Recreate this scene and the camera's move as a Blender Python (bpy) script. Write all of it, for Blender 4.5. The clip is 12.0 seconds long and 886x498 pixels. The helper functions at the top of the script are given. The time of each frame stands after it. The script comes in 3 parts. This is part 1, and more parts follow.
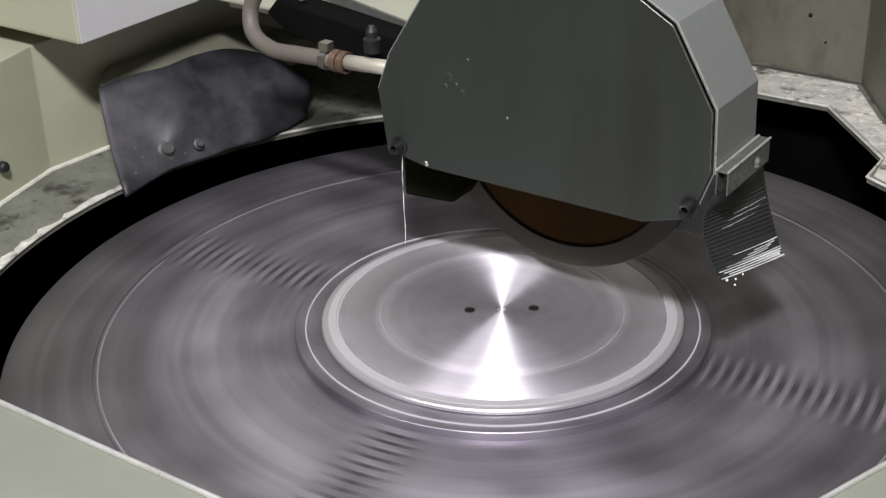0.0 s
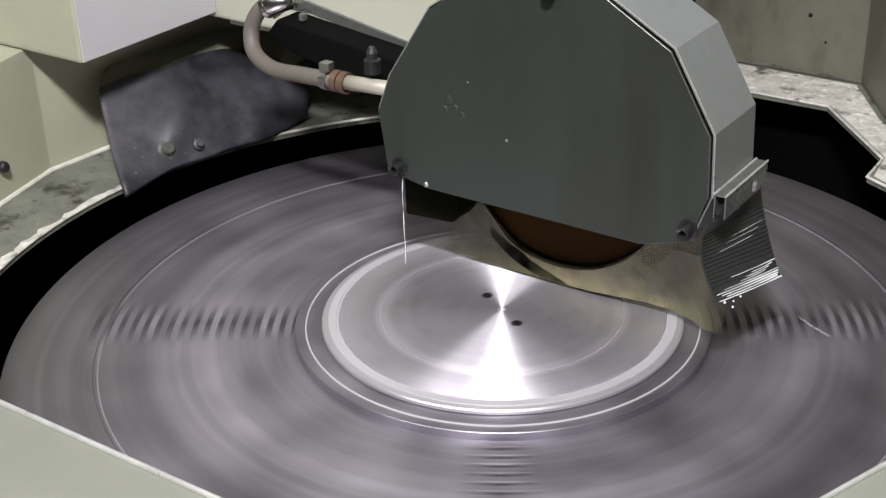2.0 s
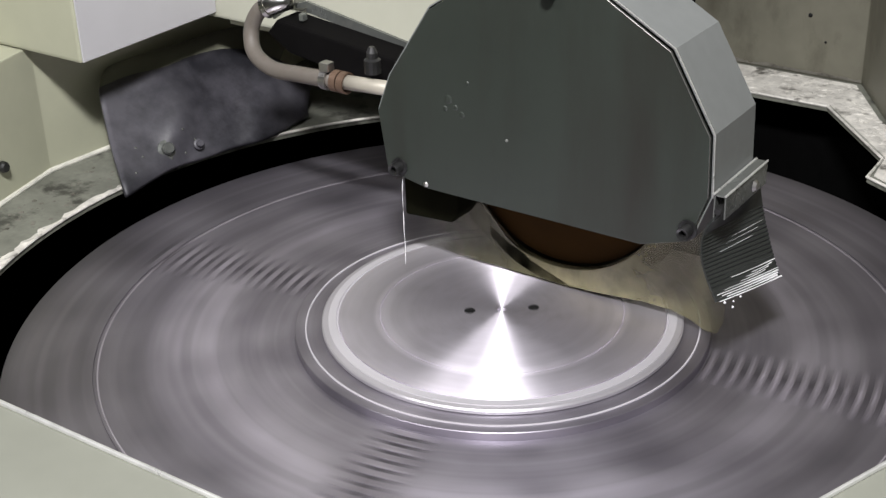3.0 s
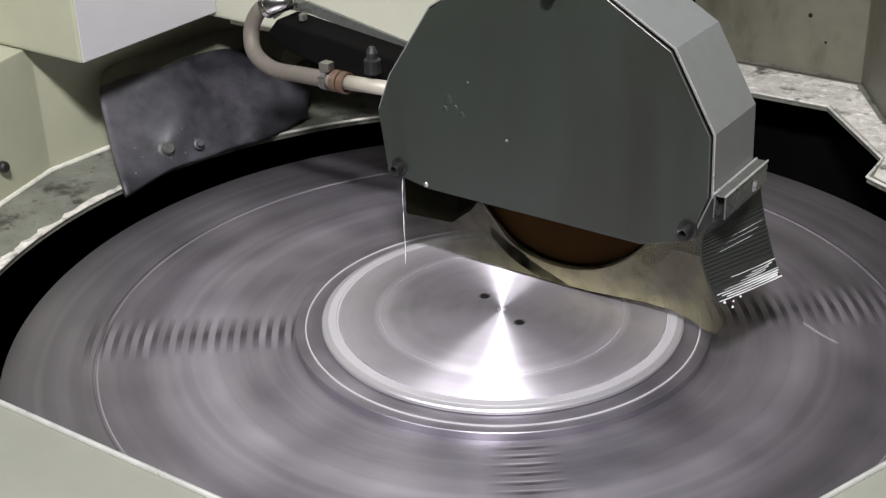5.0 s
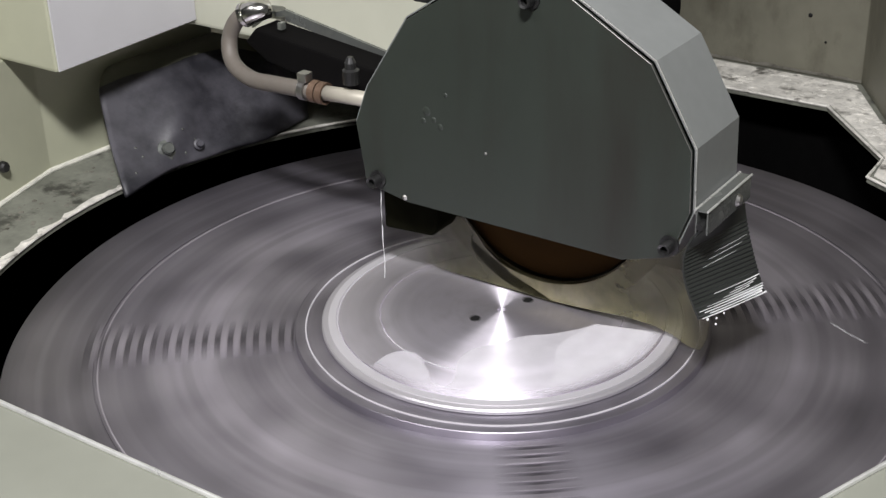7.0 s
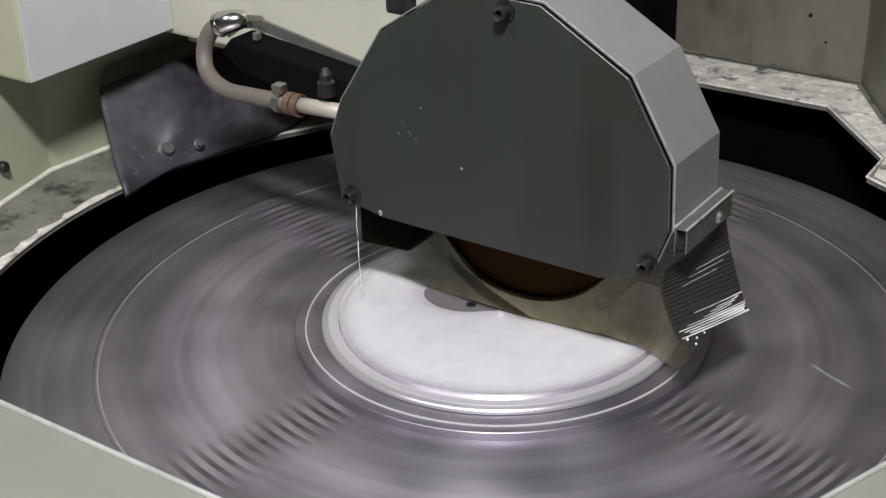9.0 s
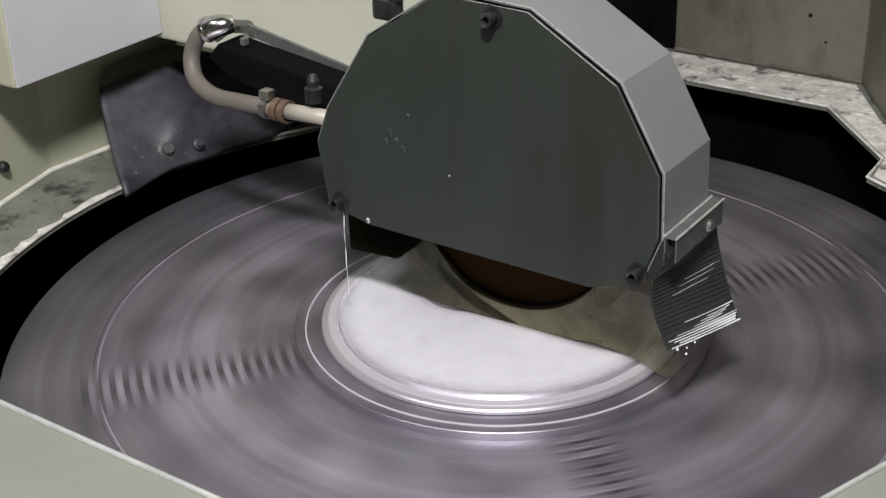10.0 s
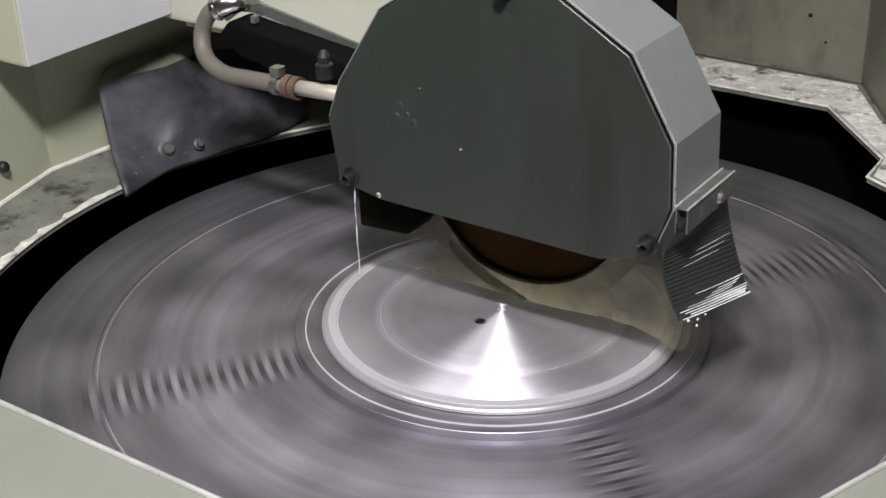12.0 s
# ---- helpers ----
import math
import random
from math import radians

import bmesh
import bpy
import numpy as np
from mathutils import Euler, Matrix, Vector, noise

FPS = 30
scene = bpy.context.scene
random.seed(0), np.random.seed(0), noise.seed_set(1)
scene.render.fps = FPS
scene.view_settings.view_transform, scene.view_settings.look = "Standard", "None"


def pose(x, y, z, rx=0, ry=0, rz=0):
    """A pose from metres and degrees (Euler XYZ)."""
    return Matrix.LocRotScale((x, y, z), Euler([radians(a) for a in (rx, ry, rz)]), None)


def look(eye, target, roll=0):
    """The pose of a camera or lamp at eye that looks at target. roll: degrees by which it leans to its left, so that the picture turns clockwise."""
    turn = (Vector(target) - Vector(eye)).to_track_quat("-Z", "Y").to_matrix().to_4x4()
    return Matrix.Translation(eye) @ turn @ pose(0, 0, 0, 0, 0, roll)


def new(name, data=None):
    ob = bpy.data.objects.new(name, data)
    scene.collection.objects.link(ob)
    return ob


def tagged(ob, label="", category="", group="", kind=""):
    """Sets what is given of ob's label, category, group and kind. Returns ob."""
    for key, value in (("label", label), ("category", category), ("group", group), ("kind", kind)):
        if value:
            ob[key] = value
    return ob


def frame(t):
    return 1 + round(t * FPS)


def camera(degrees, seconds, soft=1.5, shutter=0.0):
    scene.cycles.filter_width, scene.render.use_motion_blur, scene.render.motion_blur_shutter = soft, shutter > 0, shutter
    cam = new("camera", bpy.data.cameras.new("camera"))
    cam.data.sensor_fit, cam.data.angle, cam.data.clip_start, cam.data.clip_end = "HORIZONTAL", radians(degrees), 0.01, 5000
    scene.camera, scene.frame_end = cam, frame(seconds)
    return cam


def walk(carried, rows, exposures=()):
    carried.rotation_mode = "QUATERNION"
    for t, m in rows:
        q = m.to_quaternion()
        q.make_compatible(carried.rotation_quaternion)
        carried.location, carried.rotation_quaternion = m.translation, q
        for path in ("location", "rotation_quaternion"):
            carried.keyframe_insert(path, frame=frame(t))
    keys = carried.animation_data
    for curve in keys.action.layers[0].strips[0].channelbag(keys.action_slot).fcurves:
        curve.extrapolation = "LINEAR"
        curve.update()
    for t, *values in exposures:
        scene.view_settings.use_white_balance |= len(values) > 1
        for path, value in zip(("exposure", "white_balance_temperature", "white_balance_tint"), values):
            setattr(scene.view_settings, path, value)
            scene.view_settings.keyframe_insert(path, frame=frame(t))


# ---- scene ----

# ---- camera: stands still, looks down over the chuck ----
EYE, TARGET, LEAN = (0.6540, -1.0200, 0.6853), (-0.0164, -0.0750, 0.0957), -1.828
cam = camera(35.364, 12.0, soft=1.4, shutter=0.5)
walk(cam, [(0.0, look(EYE, TARGET, LEAN)), (12.0, look(EYE, TARGET, LEAN))],
     [(0.0, -0.05), (1.0, 0.08), (3.2, 0.14), (6.0, 0.08), (7.2, 0.0), (9.0, -0.12), (11.0, -0.07), (12.0, 0.03)])

# ---- world, lamps, exposure ----
world = bpy.data.worlds.new("workshop_air")
scene.world = world
world.use_nodes = True
world.node_tree.nodes["Background"].inputs[0].default_value = (0.78, 0.80, 0.84, 1)
world.node_tree.nodes["Background"].inputs[1].default_value = 0.03
scene.view_settings.exposure = 0.0


def area(name, eye, target, w, h, watts, colour):
    lamp = bpy.data.lights.new(name, "AREA")
    lamp.shape, lamp.size, lamp.size_y, lamp.energy, lamp.color = "RECTANGLE", w, h, watts, colour
    ob = new(name, lamp)
    ob.matrix_world = look(eye, target)
    return ob


# unseen lamps over and behind the operator; weak added fill behind the column
area("overhead_light", (0.62, -1.12, 1.70), (0.0, 0.0, 0.05), 0.32, 0.12, 58, (1.0, 0.985, 1.0))
area("side_light", (-0.66, -1.72, 2.20), (0, 0, 0.05), 0.62, 0.16, 22, (1.0, 0.98, 1.0))
area("rear_fill_light", (0.55, 1.7, 2.3), (0.1, 0.1, 0.2), 1.6, 0.25, 2, (0.96, 1.0, 1.0))


# ---- materials ----
def mat(name, base, rough=0.5, metal=0.0, vary=0.25, scale=8.0, fine=60.0, bump=0.1, stain=None, stain_at=(0.55, 0.7),
        stain_scale=5.0, stretch=(1, 1, 1), rings=0.0, aniso=0.0, rough_vary=0.12, spec=0.5, coat=0.0, island=False, zones=None):
    """Two scales of noise in colour and roughness, a bump, and optional stains."""
    m = bpy.data.materials.new(name)
    m.use_nodes = True
    nt = m.node_tree
    b = nt.nodes["Principled BSDF"]
    link = nt.links.new
    tc = nt.nodes.new("ShaderNodeTexCoord")
    n1 = nt.nodes.new("ShaderNodeTexNoise")
    n1.inputs["Scale"].default_value, n1.inputs["Detail"].default_value = scale, 6
    n2 = nt.nodes.new("ShaderNodeTexNoise")
    n2.inputs["Scale"].default_value, n2.inputs["Detail"].default_value = fine, 4
    for n in (n1, n2):
        link(tc.outputs["Object"], n.inputs["Vector"])
    mix = nt.nodes.new("ShaderNodeMath")
    mix.operation = "MULTIPLY_ADD"
    mix.inputs[1].default_value = 0.65
    link(n1.outputs["Fac"], mix.inputs[0])
    low = nt.nodes.new("ShaderNodeMath")
    low.operation = "MULTIPLY"
    low.inputs[1].default_value = 0.35
    link(n2.outputs["Fac"], low.inputs[0])
    link(low.outputs[0], mix.inputs[2])
    ramp = nt.nodes.new("ShaderNodeValToRGB")
    e = ramp.color_ramp.elements
    e[0].position, e[1].position = 0.3, 0.7
    e[0].color = (*[c * (1 - vary) for c in base], 1)
    e[1].color = (*[min(1, c * (1 + vary)) for c in base], 1)
    link(mix.outputs[0], ramp.inputs["Fac"])
    out = ramp.outputs["Color"]
    if island:
        info = nt.nodes.new("ShaderNodeObjectInfo")
        hsv = nt.nodes.new("ShaderNodeHueSaturation")
        rng = nt.nodes.new("ShaderNodeMapRange")
        rng.inputs[3].default_value, rng.inputs[4].default_value = 0.75, 1.25
        link(info.outputs["Random"], rng.inputs[0])
        link(rng.outputs[0], hsv.inputs["Value"])
        link(out, hsv.inputs["Color"])
        out = hsv.outputs["Color"]
    if stain:
        n3 = nt.nodes.new("ShaderNodeTexNoise")
        n3.inputs["Scale"].default_value, n3.inputs["Detail"].default_value, n3.inputs["Roughness"].default_value = stain_scale, 9, 0.68
        mp = nt.nodes.new("ShaderNodeMapping")
        mp.inputs["Scale"].default_value = stretch
        link(tc.outputs["Object"], mp.inputs["Vector"])
        link(mp.outputs["Vector"], n3.inputs["Vector"])
        r3 = nt.nodes.new("ShaderNodeMapRange")
        r3.inputs[1].default_value, r3.inputs[2].default_value = stain_at
        link(n3.outputs["Fac"], r3.inputs[0])
        mx = nt.nodes.new("ShaderNodeMix")
        mx.data_type = "RGBA"
        link(r3.outputs[0], mx.inputs[0])
        link(out, mx.inputs[6])
        mx.inputs[7].default_value = (*stain, 1)
        out = mx.outputs[2]
    if rings:
        # tone in concentric zones about the object's axis
        flat = nt.nodes.new("ShaderNodeVectorMath")
        flat.operation = "MULTIPLY"
        flat.inputs[1].default_value = (1, 1, 0)
        link(tc.outputs["Object"], flat.inputs[0])
        dist = nt.nodes.new("ShaderNodeVectorMath")
        dist.operation = "LENGTH"
        link(flat.outputs[0], dist.inputs[0])
        n4 = nt.nodes.new("ShaderNodeTexNoise")
        n4.noise_dimensions = "1D"
        n4.inputs["Scale"].default_value, n4.inputs["Detail"].default_value = 40, 5
        link(dist.outputs["Value"], n4.inputs["W"])
        r4 = nt.nodes.new("ShaderNodeMapRange")
        r4.inputs[1].default_value, r4.inputs[2].default_value = 0.3, 0.7
        r4.inputs[3].default_value, r4.inputs[4].default_value = 1 - rings, 1 + rings
        link(n4.outputs["Fac"], r4.inputs[0])
        if zones:
            band = nt.nodes.new("ShaderNodeValToRGB")
            band.color_ramp.interpolation = "EASE"
            els = band.color_ramp.elements
            els[0].position, els[1].position = zones[0][0], zones[-1][0]
            for pos, v in zones[1:-1]:
                els.new(pos)
            for el, (pos, v) in zip(els, zones):
                el.color = (v, v, v, 1)
            link(dist.outputs["Value"], band.inputs["Fac"])
            both = nt.nodes.new("ShaderNodeMath")
            both.operation = "MULTIPLY"
            dbl = nt.nodes.new("ShaderNodeMath")
            dbl.operation = "MULTIPLY"
            dbl.inputs[1].default_value = 2.0
            link(band.outputs["Color"], dbl.inputs[0])
            link(dbl.outputs[0], both.inputs[0])
            link(r4.outputs[0], both.inputs[1])
            r4 = both
        hs = nt.nodes.new("ShaderNodeHueSaturation")
        link(r4.outputs[0], hs.inputs["Value"])
        link(out, hs.inputs["Color"])
        out = hs.outputs["Color"]
    link(out, b.inputs["Base Color"])
    rr = nt.nodes.new("ShaderNodeMapRange")
    rr.inputs[3].default_value, rr.inputs[4].default_value = max(0.03, rough - rough_vary), min(1, rough + rough_vary)
    link(mix.outputs[0], rr.inputs[0])
    link(rr.outputs[0], b.inputs["Roughness"])
    b.inputs["Metallic"].default_value = metal
    b.inputs["Specular IOR Level"].default_value = spec
    b.inputs["Coat Weight"].default_value = coat
    b.inputs["Coat Roughness"].default_value = 0.10
    if bump:
        bp = nt.nodes.new("ShaderNodeBump")
        bp.inputs["Strength"].default_value, bp.inputs["Distance"].default_value = bump, 0.002
        link(mix.outputs[0], bp.inputs["Height"])
        link(bp.outputs[0], b.inputs["Normal"])
    if aniso:
        tan = nt.nodes.new("ShaderNodeTangent")
        tan.direction_type, tan.axis = "RADIAL", "Z"
        b.inputs["Anisotropic"].default_value = aniso
        b.inputs["Anisotropic Rotation"].default_value = 0.25
        link(tan.outputs[0], b.inputs["Tangent"])
    return m


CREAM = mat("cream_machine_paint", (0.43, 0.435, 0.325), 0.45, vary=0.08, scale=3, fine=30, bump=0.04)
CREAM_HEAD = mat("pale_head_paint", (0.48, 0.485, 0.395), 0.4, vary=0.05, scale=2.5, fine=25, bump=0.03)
# cream paint at half tone: the front panel's shade is in the colour
CREAM_FRONT_SHADED = mat("front_panel_shaded_cream", (0.198, 0.203, 0.170), 0.4, vary=0.08, scale=4, fine=40, bump=0.04)
GRIME = mat("grimy_seam", (0.16, 0.152, 0.128), 0.6, vary=0.35, scale=25, fine=120, bump=0.5, stain=(0.05, 0.045, 0.035), stain_at=(0.5, 0.65), stain_scale=30)
# stains over cream whose base is also lowered for the back panel's shade
CREAM_DIRTY_SHADED = mat("stained_shaded_cream", (0.142, 0.137, 0.105), 0.5, vary=0.2, scale=6, fine=45, bump=0.15,
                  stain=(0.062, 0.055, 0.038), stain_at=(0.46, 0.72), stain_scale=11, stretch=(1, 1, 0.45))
SHELF = mat("slurry_crusted_sheet", (0.172, 0.177, 0.148), 0.55, vary=0.3, scale=22, fine=140, bump=0.5,
            stain=(0.045, 0.045, 0.038), stain_at=(0.52, 0.64), stain_scale=19)
CRUST = mat("pale_slurry_crust", (0.64, 0.62, 0.57), 0.6, vary=0.35, scale=34, fine=170, bump=1.0, stain=(0.10, 0.095, 0.08), stain_at=(0.53, 0.64), stain_scale=24)
SEAM = mat("pale_sealant", (0.72, 0.71, 0.63), 0.5, vary=0.25, scale=40, fine=150, bump=0.4)
EDGE = mat("worn_bright_edge", (0.75, 0.75, 0.72), 0.3, 0.6, vary=0.15, scale=30, bump=0.05)
# near-black base puts the shade of the pan and hidden parts into colour
BLACK = mat("unlit_black_parts", (0.0022, 0.0022, 0.0022), 0.8, vary=0.4, scale=9, spec=0.04)
# near-black base keeps lamplight off the column opening and the valve block
DARKGAP = mat("near_black_gap_shade", (0.0045, 0.0042, 0.0042), 0.8, vary=0.3, spec=0.05)
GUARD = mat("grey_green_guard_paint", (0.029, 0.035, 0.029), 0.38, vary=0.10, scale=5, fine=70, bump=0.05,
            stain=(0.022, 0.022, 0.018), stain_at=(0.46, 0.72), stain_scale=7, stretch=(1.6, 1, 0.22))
# guard paint made paler: overhead light on the side band is in its colour
GUARD_SIDE_LIT = mat("guard_shell_lit_paint", (0.20, 0.21, 0.205), 0.24, vary=0.08, scale=6, fine=70, bump=0.05)
STEEL = mat("bare_steel", (0.48, 0.47, 0.45), 0.40, 1.0, vary=0.2, scale=25, bump=0.08)
BOLT = mat("black_oxide_bolt", (0.05, 0.05, 0.05), 0.35, 0.7, vary=0.3, scale=60, bump=0.05)
# outer zones darkened for shade and dark reflections at the chuck's back left
CHUCK = mat("worn_chuck_steel", (0.345, 0.322, 0.370), 0.43, 0.85, vary=0.36, scale=12, fine=40, bump=0.06, aniso=0.50, rings=0.14,
            zones=((0.0, 0.46), (0.205, 0.46), (0.235, 0.49), (0.262, 0.50), (0.29, 0.66), (0.318, 0.60), (0.345, 0.44), (0.393, 0.39), (0.401, 0.40), (0.44, 0.35), (0.468, 0.33), (0.485, 0.22)),
            stain=(0.52, 0.49, 0.55), stain_at=(0.46, 0.70), stain_scale=13)
POLE = mat("pole_lamination", (0.40, 0.37, 0.415), 0.46, 0.85, vary=0.25, scale=30, aniso=0.6, island=True)
SCRIBE = mat("scribed_line", (0.40, 0.37, 0.41), 0.45, 0.6, vary=0.4, scale=20)
POLE_DARK = mat("pole_strip_filler", (0.132, 0.122, 0.138), 0.5, 0.85, vary=0.2, scale=30)
DISC = mat("turned_bright_steel", (0.81, 0.77, 0.84), 0.57, 0.84, vary=0.05, scale=6, fine=90, bump=0.02, rings=0.05, coat=0.2, stain=(0.62, 0.59, 0.63), stain_at=(0.50, 0.74), stain_scale=16, aniso=0.93, rough_vary=0.05,
           zones=((0.0, 0.45), (0.03, 0.45), (0.06, 0.47), (0.108, 0.48), (0.117, 0.58), (0.124, 0.58), (0.128, 0.48), (0.145, 0.54), (0.1635, 0.59)))
DISC_RIM = mat("turned_disc_rim", (0.55, 0.53, 0.56), 0.42, 0.6, vary=0.06, scale=8, fine=90, bump=0.03, aniso=0.5)
DISC_BAND = mat("bright_rim_band", (0.66, 0.64, 0.675), 0.40, 0.45, vary=0.06, scale=8, fine=90, bump=0.03, aniso=0.4)
RINGW = mat("bright_ring_edge", (0.52, 0.50, 0.53), 0.35, 0.1, vary=0.1, scale=30, bump=0.05)
HOLE = mat("dark_hole", (0.01, 0.01, 0.01), 0.6, spec=0.2)
# wet abrasive with the shade on the wheel's rim put into its base
ABRASIVE = mat("wet_shaded_abrasive", (0.036, 0.031, 0.019), 0.75, vary=0.2, scale=20, fine=300, bump=0.4,
               stain=(0.022, 0.019, 0.011), stain_at=(0.5, 0.7), stain_scale=9)
CORE = mat("brown_wheel_core", (0.036, 0.018, 0.0048), 0.8, spec=0.05, vary=0.3, scale=12, fine=90, bump=0.15)
# dark base with pale patches that stand for light on the bulging folds
RUBBER = mat("grey_rubber_sheet", (0.020, 0.020, 0.025), 0.48, vary=0.3, scale=9, fine=60, bump=0.15,
             stain=(0.082, 0.079, 0.092), stain_at=(0.46, 0.62), stain_scale=4)
OLIVE_SHADE = mat("olive_shade_sheet", (0.15, 0.15, 0.11), 0.6, vary=0.15, scale=8, bump=0.1)
SHADE_BLOCK = mat("dark_olive_shade", (0.006, 0.006, 0.003), 0.95, spec=0.03, vary=0.3, scale=15, bump=0.1)
BRIGHT = mat("bright_plated_steel", (0.62, 0.61, 0.58), 0.22, 1.0, vary=0.15, scale=40, bump=0.05)
ZINC = mat("wet_zinc_sheet", (0.19, 0.20, 0.188), 0.25, 0.55, vary=0.2, scale=18, fine=80, bump=0.08, stain=(0.25, 0.25, 0.23), stain_at=(0.55, 0.75), stain_scale=20)
OLIVE_EDGE = mat("green_stained_paint", (0.27, 0.28, 0.17), 0.5, vary=0.2, scale=14, bump=0.1)
SLURRY = mat("murky_tan_coolant", (0.245, 0.226, 0.122), 0.35, vary=0.3, scale=18, fine=60, bump=0.3, stain=(0.17, 0.145, 0.09), stain_at=(0.46, 0.70), stain_scale=14, stretch=(1, 1, 0.4))
# the sheet thins out into spray away from the wheel
nt = SLURRY.node_tree
where, split, thin, patch, blend = [nt.nodes.new("ShaderNode" + k) for k in ("TexCoord", "SeparateXYZ", "MapRange", "TexNoise", "Math")]
thin.inputs[1].default_value, thin.inputs[2].default_value, thin.inputs[3].default_value, thin.inputs[4].default_value = 0.07, 0.195, 0.95, 0.22
patch.inputs["Scale"].default_value, patch.inputs["Detail"].default_value = 45, 4
blend.operation, blend.use_clamp, blend.inputs[2].default_value = "MULTIPLY_ADD", True, 0.0
nt.links.new(where.outputs["Object"], split.inputs[0])
nt.links.new(where.outputs["Object"], patch.inputs["Vector"])
nt.links.new(split.outputs["X"], thin.inputs[0])
lift = nt.nodes.new("ShaderNodeMapRange")
lift.inputs[1].default_value, lift.inputs[2].default_value, lift.inputs[3].default_value, lift.inputs[4].default_value = 0.3, 0.7, 0.7, 1.2
nt.links.new(patch.outputs["Fac"], lift.inputs[0])
nt.links.new(thin.outputs[0], blend.inputs[0])
nt.links.new(lift.outputs[0], blend.inputs[1])
nt.links.new(blend.outputs[0], nt.nodes["Principled BSDF"].inputs["Alpha"])
JET = mat("pale_coolant", (0.27, 0.24, 0.165), 0.3, vary=0.2, scale=30, bump=0.2)
MILK = mat("milky_coolant", (0.80, 0.785, 0.815), 0.6, vary=0.04, scale=30, bump=0.05)
SHADE_VEIL = mat("olive_shade_veil", (0.082, 0.077, 0.040), 0.5, vary=0.3, scale=18, bump=0.1)


def see_through(m, near, far, most, grain, rough=0.35):
    """Thins a material out from a piece's middle to its edge, broken up by a noise."""
    nt = m.node_tree
    at, size, fall, cloud, lift, mul = [nt.nodes.new("ShaderNode" + k) for k in ("TexCoord", "VectorMath", "MapRange", "TexNoise", "MapRange", "Math")]
    size.operation, mul.operation, mul.use_clamp = "LENGTH", "MULTIPLY", True
    fall.interpolation_type = "SMOOTHSTEP"
    for k, v in enumerate((near, far, most, 0.0), 1):
        fall.inputs[k].default_value = v
    cloud.inputs["Scale"].default_value, cloud.inputs["Detail"].default_value = grain, 4
    for k, v in enumerate((0.3, 0.7, 1 - rough, 1 + rough), 1):
        lift.inputs[k].default_value = v
    nt.links.new(at.outputs["Object"], size.inputs[0])
    nt.links.new(at.outputs["Object"], cloud.inputs["Vector"])
    nt.links.new(size.outputs["Value"], fall.inputs[0])
    nt.links.new(cloud.outputs["Fac"], lift.inputs[0])
    nt.links.new(fall.outputs[0], mul.inputs[0])
    nt.links.new(lift.outputs[0], mul.inputs[1])
    nt.links.new(mul.outputs[0], nt.nodes["Principled BSDF"].inputs["Alpha"])


see_through(MILK, 0.140, 0.172, 0.48, 22, 0.12)
RIM_WET = mat("tan_coolant_on_rim", (0.25, 0.215, 0.13), 0.45, vary=0.25, scale=18, bump=0.1)
see_through(RIM_WET, 0.124, 0.141, 0.95, 40)
see_through(SHADE_VEIL, 0.045, 0.15, 0.85, 25)
WING_LIT = mat("lilac_lit_wing_side", (0.52, 0.515, 0.53), 0.4, vary=0.05, scale=2.5, fine=25, bump=0.03)
HOSE = mat("grey_beige_rubber_hose", (0.140, 0.124, 0.106), 0.55, vary=0.12, scale=12, fine=90, bump=0.08,
           stain=(0.12, 0.10, 0.08), stain_at=(0.50, 0.72), stain_scale=24)
BRASS = mat("tarnished_brass", (0.19, 0.125, 0.088), 0.5, 0.6, vary=0.25, scale=40, bump=0.1)
PIPE = mat("pale_zinc_pipe", (0.46, 0.43, 0.36), 0.45, 0.25, vary=0.12, scale=20, bump=0.06)
FLAP = mat("wet_ribbed_sheet", (0.022, 0.025, 0.023), 0.32, 0.0, vary=0.15, scale=10, bump=0.05, coat=0.15)
WATER = mat("white_water_and_glint", (0.85, 0.86, 0.86), 0.12, vary=0.05, scale=20, bump=0.1)
FLOOR = mat("workshop_concrete", (0.16, 0.155, 0.15), 0.7, vary=0.2, scale=2, fine=30)
WALL = mat("workshop_wall_paint", (0.26, 0.27, 0.26), 0.7, vary=0.06, scale=1.5, fine=20)


# ---- building helpers ----
def part(name, bm, material, parent=None, label="", smooth=False):
    me = bpy.data.meshes.new(name)
    bmesh.ops.recalc_face_normals(bm, faces=bm.faces[:])
    if smooth:
        for f in bm.faces:
            f.smooth = True
    bm.to_mesh(me)
    bm.free()
    me.materials.append(material)
    ob = new(name, me)
    if parent:
        ob.parent = parent
    if label:
        tagged(ob, label)
    return ob


def empty(name, label, category, group="", m=None):
    ob = new(name)
    if m is not None:
        ob.matrix_world = m
    return tagged(ob, label, category, group)


def add_box(bm, lo, hi, bevel=0.0):
    g = bmesh.ops.create_cube(bm, size=1.0)
    c = [(a + b) / 2 for a, b in zip(lo, hi)]
    sz = [b - a for a, b in zip(lo, hi)]
    for v in g["verts"]:
        v.co = Vector([c[i] + v.co[i] * sz[i] for i in range(3)])
    if bevel:
        es = list({e for v in g["verts"] for e in v.link_edges})
        bmesh.ops.bevel(bm, geom=es, offset=bevel, segments=2, affect="EDGES", profile=0.6)
    return g


def box(lo, hi, bevel=0.0):
    bm = bmesh.new()
    add_box(bm, lo, hi, bevel)
    return bm


